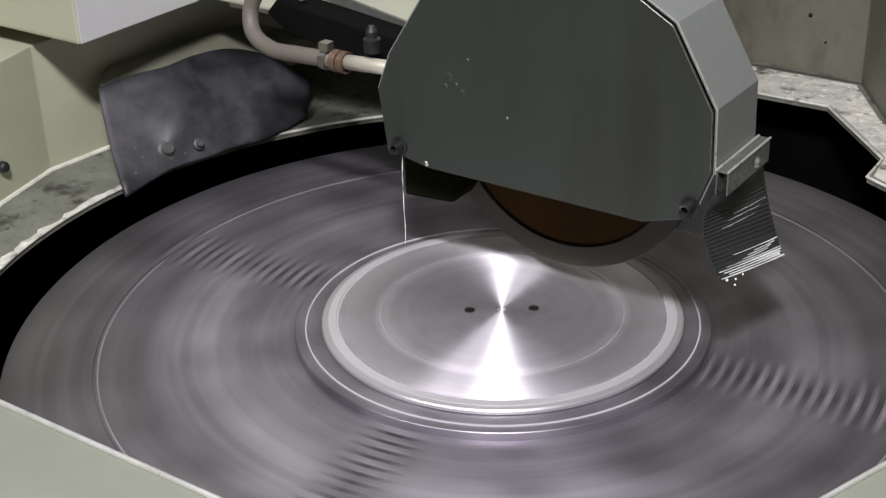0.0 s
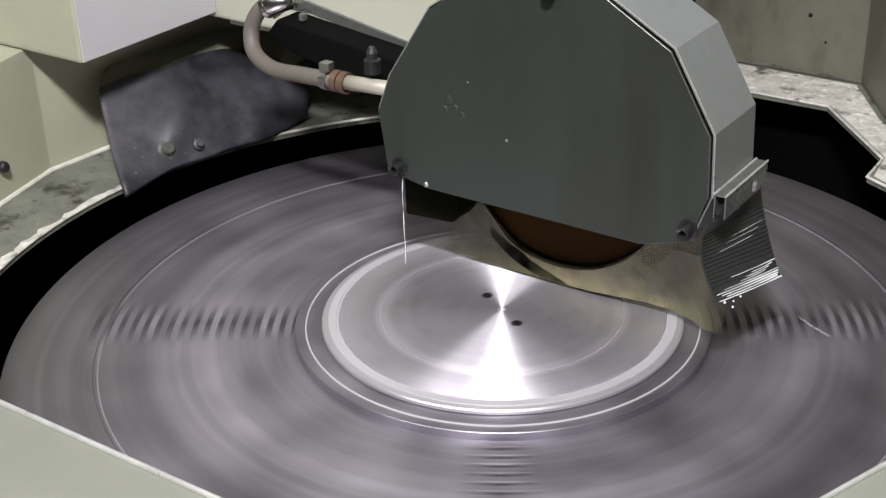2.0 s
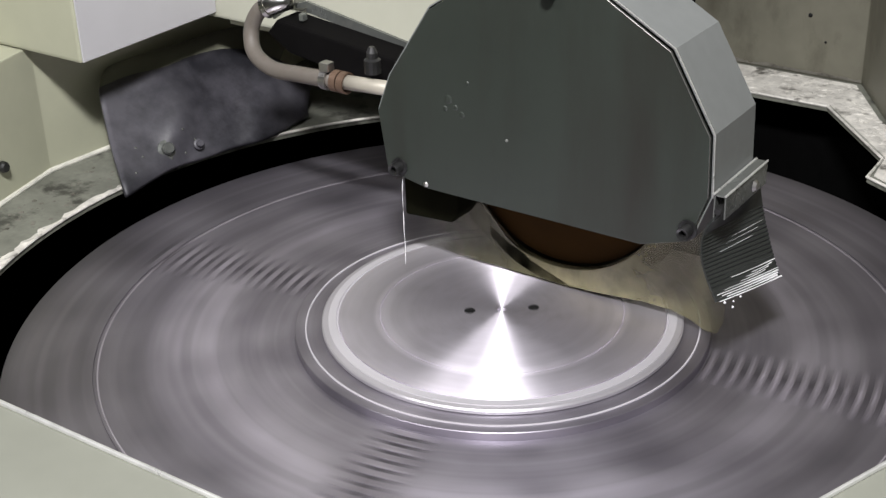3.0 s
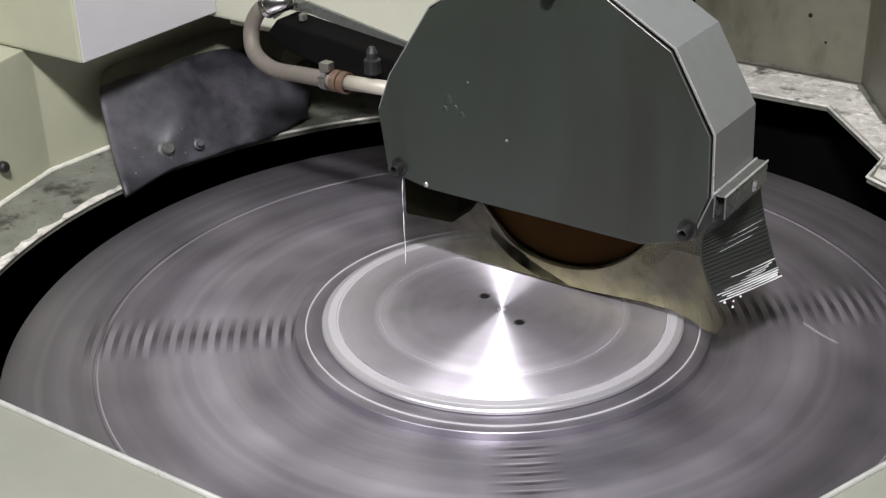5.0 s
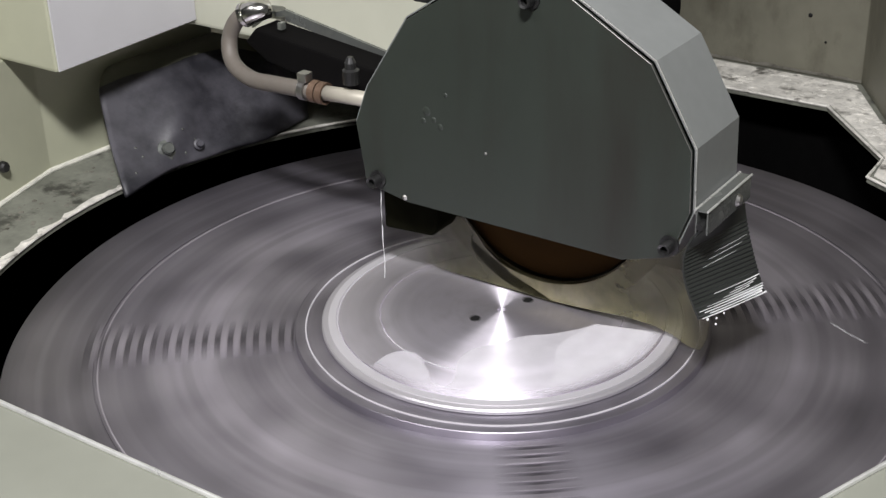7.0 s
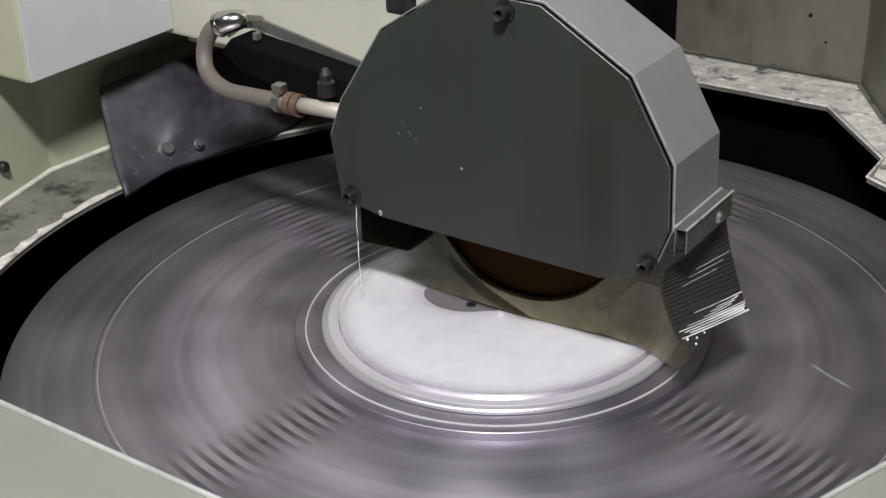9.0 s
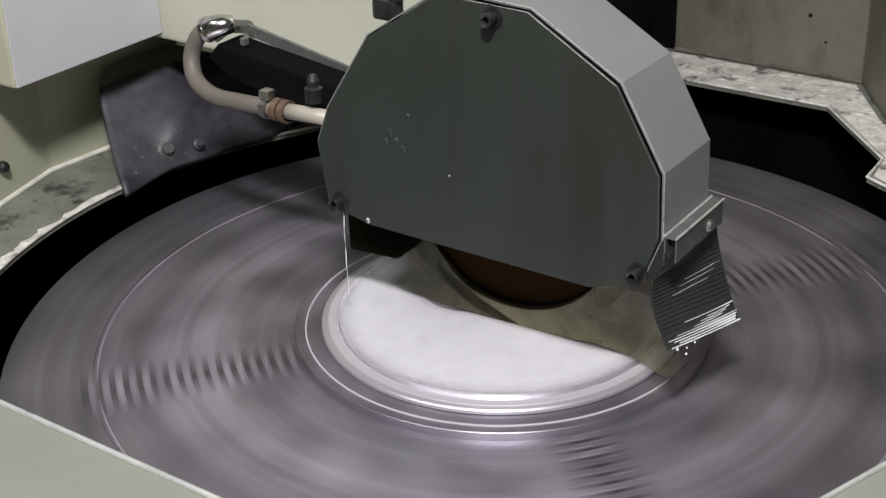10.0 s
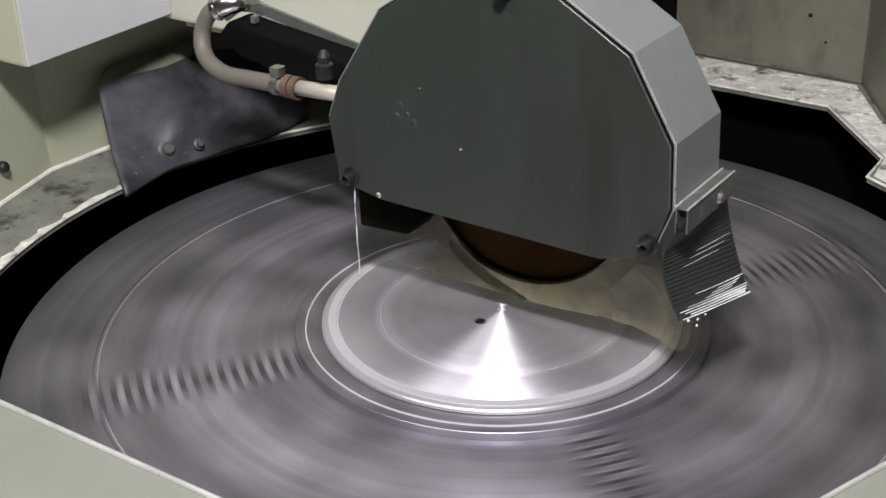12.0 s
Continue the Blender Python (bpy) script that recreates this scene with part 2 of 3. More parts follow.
def prism(points, lo, hi, axis="z", bevel=0.0):
    """A flat outline given a thickness along one axis; for axis y the outline is in x and z."""
    bm = bmesh.new()
    def at(p, h):
        return {"z": (p[0], p[1], h), "y": (p[0], h, p[1]), "x": (h, p[0], p[1])}[axis]
    a = [bm.verts.new(at(p, lo)) for p in points]
    b = [bm.verts.new(at(p, hi)) for p in points]
    n = len(points)
    bm.faces.new(a), bm.faces.new(b[::-1])
    for i in range(n):
        bm.faces.new((a[i], b[i], b[(i + 1) % n], a[(i + 1) % n]))
    if bevel:
        bmesh.ops.recalc_face_normals(bm, faces=bm.faces[:])
        bmesh.ops.bevel(bm, geom=bm.edges[:], offset=bevel, segments=2, affect="EDGES", profile=0.6)
    return bm


def lathe(profile, steps=128, axis="z", closed=False):
    """Turns a profile of (radius, height) about an axis."""
    bm = bmesh.new()
    rings = []
    for r, h in profile:
        if r < 1e-6:
            rings.append([bm.verts.new((0, 0, h))])
        else:
            rings.append([bm.verts.new((r * math.cos(2 * math.pi * i / steps), r * math.sin(2 * math.pi * i / steps), h)) for i in range(steps)])
    pairs = list(zip(rings, rings[1:])) + ([(rings[-1], rings[0])] if closed else [])
    for p, q in pairs:
        for i in range(steps):
            j = (i + 1) % steps
            if len(p) == 1 and len(q) > 1:
                bm.faces.new((p[0], q[i], q[j]))
            elif len(q) == 1 and len(p) > 1:
                bm.faces.new((p[i], q[0], p[j]))
            elif len(p) > 1:
                bm.faces.new((p[i], q[i], q[j], p[j]))
    if axis == "y":
        bmesh.ops.rotate(bm, verts=bm.verts[:], matrix=Matrix.Rotation(radians(90), 3, "X"))
    if axis == "x":
        bmesh.ops.rotate(bm, verts=bm.verts[:], matrix=Matrix.Rotation(radians(90), 3, "Y"))
    return bm


def shifted(bm, v, turn=None):
    if turn is not None:
        bmesh.ops.rotate(bm, verts=bm.verts[:], matrix=turn.to_3x3())
    bmesh.ops.translate(bm, verts=bm.verts[:], vec=Vector(v))
    return bm


def smooth_path(points, per=8):
    pts = [Vector(p) for p in points]
    pts = [2 * pts[0] - pts[1]] + pts + [2 * pts[-1] - pts[-2]]
    out = []
    for i in range(1, len(pts) - 2):
        a, b, c, e = pts[i - 1:i + 3]
        for k in range(per):
            t = k / per
            out.append(0.5 * (2 * b + (c - a) * t + (2 * a - 5 * b + 4 * c - e) * t * t + (3 * b - a - 3 * c + e) * t ** 3))
    out.append(pts[-2])
    return out


def tube(points, radius, sides=20):
    bm = bmesh.new()
    rings, up = [], Vector((0, 0, 1))
    for i, p in enumerate(points):
        way = (points[min(i + 1, len(points) - 1)] - points[max(i - 1, 0)]).normalized()
        side = way.cross(up)
        side = side.normalized() if side.length > 1e-3 else Vector((1, 0, 0))
        top = side.cross(way)
        r = radius(i / (len(points) - 1)) if callable(radius) else radius
        rings.append([bm.verts.new(p + r * (math.cos(a) * side + math.sin(a) * top)) for a in [2 * math.pi * k / sides for k in range(sides)]])
    for p, q in zip(rings, rings[1:]):
        for i in range(sides):
            bm.faces.new((p[i], q[i], q[(i + 1) % sides], p[(i + 1) % sides]))
    bm.faces.new(rings[0]), bm.faces.new(rings[-1][::-1])
    return bm


def sheet(grid, thickness):
    """A sheet through a grid of points, given thickness along its normals."""
    bm = bmesh.new()
    vs = [[bm.verts.new(p) for p in row] for row in grid]
    for a, b in zip(vs, vs[1:]):
        for i in range(len(a) - 1):
            bm.faces.new((a[i], a[i + 1], b[i + 1], b[i]))
    bmesh.ops.recalc_face_normals(bm, faces=bm.faces[:])
    bmesh.ops.solidify(bm, geom=bm.faces[:], thickness=thickness)
    return bm


def circle(r, a0, a1, n):
    return [(r * math.cos(radians(a0 + (a1 - a0) * i / n)), r * math.sin(radians(a0 + (a1 - a0) * i / n))) for i in range(n + 1)]


# ---- workshop around the machine ----
tagged(part("floor", box((-4, -4, -1.05), (4, 4, -1.0)), FLOOR), "grey concrete workshop floor under the machine", "floor", kind="structure")
for nm, lo, hi in (("wall_north", (-4, 4, -1), (4, 4.1, 2.6)), ("wall_south", (-4, -4.1, -1), (4, -4, 2.6)),
                   ("wall_east", (4, -4, -1), (4.1, 4, 2.6)), ("wall_west", (-4.1, -4, -1), (-4, 4, 2.6))):
    tagged(part(nm, box(lo, hi), WALL), "plain painted workshop wall round the machine", "wall", kind="structure")
tagged(part("ceiling", box((-4.1, -4.1, 2.6), (4.1, 4.1, 2.7)), WALL), "plain pale workshop ceiling over the machine", "ceiling", kind="structure")

# ---- machine tray: pan, shelf, walls ----
PAN_R = 0.548
tray = empty("machine_tray", "cream-painted splash tray with a slurry-crusted shelf round the chuck", "machine tray")
part("pan_floor", box((-0.80, -0.80, -0.34), (0.80, 0.95, -0.32)), BLACK, tray, "pan floor, coloured near-black for the shade in the gap")
# shelf: sheet with a round opening that widens into a drain cut-out at the back
hole = circle(PAN_R, 64.6, -246, 96)
cut = [(-0.30, 0.50), (-0.30, 0.686), (0.077, 0.688), (0.197, 0.554), (0.199, 0.493), (0.227, 0.478)]
hole = [p for p in hole if not (-0.235 < p[0] < 0.20 and p[1] > 0.40)]
start = min(range(len(hole)), key=lambda i: (hole[i][0] - 0.235) ** 2 + (hole[i][1] - 0.495) ** 2)
inner = cut + hole[start:] + hole[:start]
outer = [(-0.70, 0.80), (-0.70, -0.53), (0.36, -0.53), (0.62, 0.05), (0.62, 0.20), (0.25, 0.53), (0.088, 0.795), (-0.2, 0.80)]


def plate_with_hole(outer, inner, lo, hi):
    bm = bmesh.new()
    for z in (lo, hi):
        loops = []
        for pts in (outer, inner):
            vs = [bm.verts.new((x, y, z)) for x, y in pts]
            loops += [bm.edges.new((vs[i], vs[(i + 1) % len(vs)])) for i in range(len(vs))]
        bmesh.ops.triangle_fill(bm, use_beauty=True, edges=loops)
    bm.verts.ensure_lookup_table()
    k = len(outer) + len(inner)
    for base, pts in ((0, outer), (len(outer), inner)):
        n = len(pts)
        for i in range(n):
            j = (i + 1) % n
            bm.faces.new((bm.verts[base + i], bm.verts[base + j], bm.verts[k + base + j], bm.verts[k + base + i]))
    return bm


part("shelf", plate_with_hole(outer, inner, -0.006, 0.0), SHELF, tray, "flat sheet shelf crusted with dried grey slurry")
part("slurry_crust", prism([(-0.198, 0.692), (0.079, 0.692), (0.199, 0.558), (0.205, 0.50), (0.232, 0.484), (0.30, 0.46), (0.40, 0.38), (0.44, 0.36), (0.246, 0.528), (0.082, 0.782), (-0.198, 0.783)], 0.0003, 0.0022, "z"), CRUST, tray, "pale dried slurry crust")
rim_pts = [Vector((x, y, 0.001)) for x, y in inner]
part("shelf_edge", tube(rim_pts + rim_pts[:1], 0.0020, 6), CRUST, tray, "slurry-crusted inner edge of the shelf")
part("pan_wall", lathe([(0.765, -0.008), (0.765, -0.32), (0.775, -0.32), (0.775, -0.008)], 96), BLACK, tray, "pan wall below the shelf, coloured near-black for shade")
part("machine_base", box((-0.74, -0.68, -1.0), (0.70, 0.90, -0.342), 0.02), CREAM, tray, "cream cast base on the workshop floor")
# walls standing on the shelf
part("left_panel", prism([(-0.95, -0.60), (-0.637, -0.50), (-0.637, -0.105), (-0.664, 0.0), (-0.655, 0.10), (-0.655, 0.80), (-0.95, 0.80)], 0.0, 0.1635, "z", 0.002),
     CREAM, tray, "smooth cream side panel")
part("side_seam", tube([Vector((-0.636, -0.45, 0.002)), Vector((-0.636, -0.105, 0.002)), Vector((-0.663, 0.0, 0.002)), Vector((-0.654, 0.10, 0.002))], 0.0034, 8), SEAM, tray,
     "bright sealed seam at the foot of the side panel")
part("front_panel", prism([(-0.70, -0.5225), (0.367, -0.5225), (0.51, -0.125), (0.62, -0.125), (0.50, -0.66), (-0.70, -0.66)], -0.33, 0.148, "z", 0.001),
     CREAM_FRONT_SHADED, tray, "front splash panel in cream darkened for shade")
lip = [Vector((-0.70, -0.5225, 0.149)), Vector((0.367, -0.5225, 0.149)), Vector((0.51, -0.125, 0.149))]
part("front_lip", tube(lip, 0.0021, 8), EDGE, tray, "bright bare-metal lip along the front panel")
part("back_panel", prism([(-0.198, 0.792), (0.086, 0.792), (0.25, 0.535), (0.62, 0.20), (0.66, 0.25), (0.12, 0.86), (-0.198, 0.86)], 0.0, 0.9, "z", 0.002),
     CREAM_DIRTY_SHADED, tray, "stained back panel in cream darkened for shade")
rng = random.Random(5)
ragged = [(-0.198 + 0.0016 * k, 0.0065 + 0.005 * noise.noise((k * 0.06, 0, 3)) + 0.0015 * noise.noise((k * 0.3, 1, 7))) for k in range(178)]
part("back_grime", prism([(-0.198, 0.0026)] + ragged + [(0.086, 0.0026)], 0.7908, 0.7918, "y"), GRIME, tray, "ragged grime at the foot of the back panel")
bm = bmesh.new()
for k in range(170):
    a = rng.random()
    x, y = (-0.19 + 0.27 * a, 0.70 + 0.08 * rng.random()) if rng.random() < 0.6 else (0.085 + 0.125 * a + 0.03 * rng.random(), 0.700 - 0.150 * a + 0.03 * rng.random())
    r = 0.0015 + 0.004 * rng.random() ** 2
    g = bmesh.ops.create_icosphere(bm, subdivisions=1, radius=r)
    for v in g["verts"]:
        v.co = Vector((x + v.co.x * (1 + rng.random()), y + v.co.y * (1 + rng.random()), 0.0022 + v.co.z * 0.35))
tagged(part("crust_flake", bm, CRUST, tray, "loose flakes of dried slurry"), kind="stuff")
bm = bmesh.new()
for k in range(110):
    a, d = radians(168 + 42 * rng.random()), 0.556 + 0.075 * rng.random()
    r = 0.0008 + 0.0017 * rng.random() ** 2
    g = bmesh.ops.create_icosphere(bm, subdivisions=1, radius=r)
    for v in g["verts"]:
        v.co = Vector((d * math.cos(a) + v.co.x * (1 + rng.random()), d * math.sin(a) + v.co.y * (1 + rng.random()), v.co.z * 0.3))
tagged(part("grit", bm, GRIME, tray, "dark grit stuck to the shelf"), kind="stuff")
arc = [Vector((x, y)) for x, y in inner if 172 < math.degrees(math.atan2(y, x)) % 360 < 236]
bm = bmesh.new()
line = []
for i in range(len(arc) - 1):
    for k in range(6):
        p = arc[i].lerp(arc[i + 1], k / 6)
        w = 0.008 + 0.011 * noise.noise((p.x * 40, p.y * 40, 2)) + 0.005 * noise.noise((p.x * 130, p.y * 130, 5))
        n = p.normalized()
        line.append([bm.verts.new((*(p + n * d), z)) for d, z in ((0.001, 0.0004), (0.002, 0.0022), (0.002 + max(w, 0.002) * 0.6, 0.0017), (0.003 + max(w, 0.002), 0.0003))])
for a, b in zip(line, line[1:]):
    for k in range(3):
        bm.faces.new((a[k], b[k], b[k + 1], a[k + 1]))
part("edge_crust", bm, CRUST, tray, "pale ragged slurry crust along the shelf edge")
# solid plate whose colour stands for the darkness in the column opening
part("column_recess", box((-0.72, 0.86, -0.3), (-0.199, 0.90, 1.0)), DARKGAP, tray, "plate coloured near-black for the unlit opening of the column")
for x, y, z, r in ((0.005, 0.791, 0.087, 0.0032), (0.03, 0.791, 0.052, 0.0018), (-0.045, 0.791, 0.106, 0.002)):
    part("paint_chip", shifted(lathe([(0, -0.0006), (r, 0), (r * 0.6, 0.0008), (0, 0.001)], 10, "y"), (x, y, z)), HOLE, tray, "dark chip in the paint")

part("panel_latch", shifted(lathe([(0, 0.006), (0.005, 0.006), (0.007, 0.003), (0.007, -0.003), (0, -0.003)], 16, "x"), (-0.637, -0.088, 0.045)), BOLT, tray, "dark latch knob on the side panel")

# ---- rubber splash curtain over the shelf edge ----
curtain = empty("splash_curtain", "dark grey rubber splash curtain bolted over the tray edge", "splash curtain")
rows = []
cols = [((-0.522, -0.012), (-0.585, 0.030), (-0.632, 0.070)), ((-0.530, 0.040), (-0.580, 0.080), (-0.632, 0.115)),
        ((-0.534, 0.085), (-0.548, 0.108), (-0.618, 0.165)), ((-0.522, 0.125), (-0.560, 0.165), (-0.615, 0.215)),
        ((-0.514, 0.168), (-0.550, 0.212), (-0.600, 0.275)), ((-0.497, 0.215), (-0.520, 0.245), (-0.565, 0.320)),
        ((-0.500, 0.300), (-0.515, 0.320), (-0.550, 0.380))]
tall = (1, 1, 1, 1, 0.95, 0.75, 0.25)
levels = [smooth_path([(c[k][0], c[k][1], z * f) for c, f in zip(cols, tall)], 6) for k, z in ((0, 0.0), (1, 0.052), (2, 0.104))]
for i in range(len(levels[0])):
    a, b, c = levels[0][i], levels[1][i], levels[2][i]
    rows.append([a + Vector((0, 0, 0.003))] + smooth_path([a + Vector((0, 0, 0.006)), b, c, c + Vector((-0.012, 0.06, 0.0))], 5))
part("rubber_sheet", sheet([r[:11] for r in rows], 0.004), RUBBER, curtain, "", True)
# olive tone of the upper sheet stands for shade under the head wing
top = [[p + Vector((-0.004, 0.005, 0.0)) for p in r[9:]] for r in rows[:32]]
part("top_sheet", sheet(top, 0.003), OLIVE_SHADE, curtain, "upper sheet coloured olive-grey for the wing's shade", True)
for x, y, z, k in ((-0.548, 0.088, 0.028, 1.2), (-0.532, 0.128, 0.024, 0.7)):
    part("bolt", shifted(lathe([(0, 0.007 * k), (0.005 * k, 0.007 * k), (0.0065 * k, 0.005 * k), (0.0065 * k, 0.0), (0.010 * k, -0.001), (0.010 * k, -0.003), (0, -0.003)], 16),
                         (x + 0.010, y - 0.008, z), Matrix.Rotation(radians(62), 4, Vector((0.3, 0.9, 0)))), ZINC if k > 1 else RUBBER, curtain, "wet bolt with washer")

for i, j in ((4, 4), (5, 3), (13, 5), (11, 2), (16, 3), (3, 2), (14, 2)):
    p, q, r = rows[i][j], rows[i + 1][j], rows[i][j + 1]
    n = (q - p).cross(r - p).normalized()
    n = n if n.x - n.y > 0 else -n
    turn = Vector((0, 0, 1)).rotation_difference(n).to_matrix().to_4x4()
    part("stud", shifted(lathe([(0, 0.0022), (0.0016, 0.0018), (0.0026, 0.0), (0, -0.001)], 10), p + n * 0.0026, turn), ZINC, curtain, "small wet stud")

# ---- rotating magnetic chuck ----
chuck = empty("rotary_chuck", "spinning round magnetic chuck of worn dark steel", "magnetic chuck")
CZ = -0.015
prof = [(0, CZ - 0.09), (0.47, CZ - 0.09), (0.49, CZ - 0.08), (0.49, CZ - 0.0015), (0.4885, CZ)]
for r in (0.402,):
    w = 0.0008
    prof += [(r + w, CZ), (r + w * 0.6, CZ - 0.0012), (r - w * 0.6, CZ - 0.0012), (r - w, CZ)]
prof += [(0.2075, CZ), (0.2068, CZ + 0.0074), (0.206, CZ + 0.008), (0, CZ + 0.008)]
part("chuck_plate", lathe(prof, 192), CHUCK, chuck)
part("locating_ring", lathe([(0.1968, CZ + 0.008), (0.1965, CZ + 0.009), (0.1953, CZ + 0.009), (0.1949, CZ + 0.008)], 192), RINGW, chuck, "thin bright locating ring")
part("scribed_ring", lathe([(0.3990, CZ), (0.3987, CZ + 0.0006), (0.3975, CZ + 0.0006), (0.3972, CZ)], 192), SCRIBE, chuck, "thin bright worn circle")
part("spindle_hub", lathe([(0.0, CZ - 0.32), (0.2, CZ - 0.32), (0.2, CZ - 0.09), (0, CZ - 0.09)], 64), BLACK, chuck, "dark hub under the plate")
piece = {}
for k in range(4):
    turn = Matrix.Rotation(radians(90 * k), 4, "Z")
    bar = part("pole_bar", shifted(box((0.2085, -0.020, CZ - 0.004), (0.414, 0.020, CZ + 0.0006), 0.0003), (0, 0, 0), turn), POLE_DARK, chuck, "dark radial pole strip")
    for i in range(16):
        r = 0.2105 + i * 0.0126
        if i not in piece:
            bm = box((r, -0.019, CZ), (r + 0.0072, 0.019, CZ + 0.0016), 0.0004)
            ob = part("pole_piece", bm, POLE, bar)
            piece[i] = ob.data
            ob.matrix_local = turn
        else:
            ob = new("pole_piece", piece[i])
            ob.parent = bar
            ob.matrix_local = turn

# ---- round workpiece on the chuck ----
work = empty("round_workpiece", "bright turned steel disc clamped on the chuck centre", "workpiece")
part("disc_body", lathe([(0.176, CZ + 0.008), (0.180, CZ + 0.009), (0.180, -0.003), (0.1785, -0.0016), (0.1735, -0.0010)], 192), DISC_RIM, work, "satin grey outer rim")
part("rim_band", lathe([(0.1735, -0.0010), (0.1732, -0.0003), (0.1655, -0.0003), (0.1648, -0.0014), (0.1635, -0.0014), (0.163, -0.003)], 192), DISC_BAND, work, "bright band inside the rim")
part("disc_face", lathe([(0.1632, -0.003), (0.1628, 0.0), (0.1224, 0.0), (0.1220, -0.0012), (0.1210, -0.0012), (0.1206, 0.0), (0.0048, 0.0), (0.0040, -0.004), (0, -0.004)], 192), DISC, work, "mirror-bright circularly turned face with a scribed circle")
for a in (118, 298):
    part("pin_hole", shifted(lathe([(0, 0.0004), (0.0052, 0.0004), (0.0056, 0.0)], 20), (0.032 * math.cos(radians(a)), 0.032 * math.sin(radians(a)), 0)), HOLE, work, "small dark pin hole")

# ---- wheel head: housing and grinding wheel ----
head = empty("grinding_head", "cream-painted grinding head carrying a wet abrasive wheel", "grinding head")
part("head_front", prism([(-0.552, 0.205), (-0.12, 0.205), (-0.12, 0.55), (-0.90, 0.55), (-0.90, 0.205)], 0.1585, 0.85, "z", 0.004), CREAM_HEAD, head, "smooth pale cream head housing")
part("drip_edge", box((-0.43, 0.2032, 0.1585), (-0.125, 0.2049, 0.171), 0.0006), OLIVE_EDGE, head, "greenish stained drip edge")
part("head_wing", box((-0.90, -0.018, 0.165), (-0.5545, 0.2045, 0.85), 0.004), CREAM, head, "forward cream wing of the housing")
# thin facing in lilac: how light falls on the wing's side is coloured in
part("wing_side", box((-0.5543, -0.0165, 0.1665), (-0.552, 0.2045, 0.849), 0.0008), WING_LIT, head, "side face of the cream wing, coloured lilac-white for its light")
part("spindle_housing", shifted(lathe([(0, -0.10), (0.050, -0.10), (0.055, -0.11), (0.055, -0.30), (0, -0.30)], 48, "y"), (0.0, 0.0, 0.25)), BLACK, head, "dark spindle nose")
part("ram", box((-0.58, 0.551, 0.30), (-0.22, 0.855, 0.75), 0.006), BOLT, head, "dark slide ram behind the housing")
part("head_underside", box((-0.54, 0.215, 0.150), (-0.13, 0.54, 0.1578)), CREAM, head, "shaded underside of the housing")
WC = Vector((0.020, 0.087, 0.1465))
wheel = part("grinding_wheel", lathe([(0.1245, 0.009), (0.1448, 0.009), (0.146, 0.0078), (0.146, -0.0078), (0.1448, -0.009), (0.06, -0.009), (0.06, 0.002), (0.1225, 0.004)], 128, "y", True), ABRASIVE, head, "wet abrasive grinding wheel, coloured dark for the guard's shade")
wheel.matrix_local = Matrix.Translation(WC)
core = part("wheel_core", lathe([(0, 0.0065), (0.1212, 0.0065), (0.1222, 0.0055), (0.1222, 0.003), (0, 0.003)], 96, "y"), CORE, wheel, "dark red-brown wheel core")
for k in range(6):
    a = radians(60 * k)
    part("flange_bolt", shifted(lathe([(0, 0.012), (0.006, 0.012), (0.006, 0.0065), (0, 0.0065)], 12, "y"), (0.07 * math.cos(a), 0, 0.07 * math.sin(a))), BOLT, wheel)

# ---- wheel guard ----
guard = empty("wheel_guard", "dull grey-green metal guard covering the grinding wheel", "wheel guard")
OUT = [(-0.137, 0.118), (-0.146, 0.184), (-0.131, 0.222), (-0.080, 0.299), (-0.010, 0.345), (0.016, 0.351), (0.090, 0.348), (0.173, 0.300), (0.2135, 0.230), (0.2150, 0.172), (0.198, 0.126)]
cover = [(-0.134, 0.121), (-0.143, 0.184), (-0.128, 0.221), (-0.078, 0.297), (-0.009, 0.342), (0.017, 0.348), (0.0892, 0.3462), (0.1714, 0.2984), (0.2115, 0.2290), (0.2130, 0.173), (0.1962, 0.126),
         (0.150, 0.112), (-0.085, 0.112)]
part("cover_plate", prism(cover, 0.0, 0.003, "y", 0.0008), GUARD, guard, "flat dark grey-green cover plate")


def shell(outline, lo, hi, t):
    """An open band of sheet that follows the outline, with wall thickness t."""
    bm = bmesh.new()
    cx, cz = 0.035, 0.21
    ins = []
    for x, z in outline:
        v = Vector((x - cx, z - cz))
        v *= (v.length - t) / v.length
        ins.append((cx + v.x, cz + v.y))
    vs = [[bm.verts.new((p[0], y, p[1])) for p in pts] for pts, y in ((outline, lo), (outline, hi), (ins, hi), (ins, lo))]
    n = len(outline)
    for k in range(4):
        a, b = vs[k], vs[(k + 1) % 4]
        for i in range(n - 1):
            bm.faces.new((a[i], b[i], b[i + 1], a[i + 1]))
    for i in (0, n - 1):
        bm.faces.new([v[i] for v in vs])
    return bm


part("shell_band", shell(OUT, 0.0042, 0.0905, 0.0012), GUARD_SIDE_LIT, guard, "folded grey-green side band, coloured paler as if lit from above")
part("shell_lip", shell([(x * 1.0 + (x - 0.035) * 0.006, z + (z - 0.21) * 0.006) for x, z in OUT[4:10]], 0.0036, 0.0050, 0.0006), EDGE, guard, "bright worn front lip of the band")
back = [(0.035 + 0.93 * (x - 0.035), 0.21 + 0.93 * (z - 0.21)) for x, z in OUT] + [(0.17, 0.060), (-0.150, 0.055)]
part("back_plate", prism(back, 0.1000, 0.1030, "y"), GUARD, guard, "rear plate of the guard")


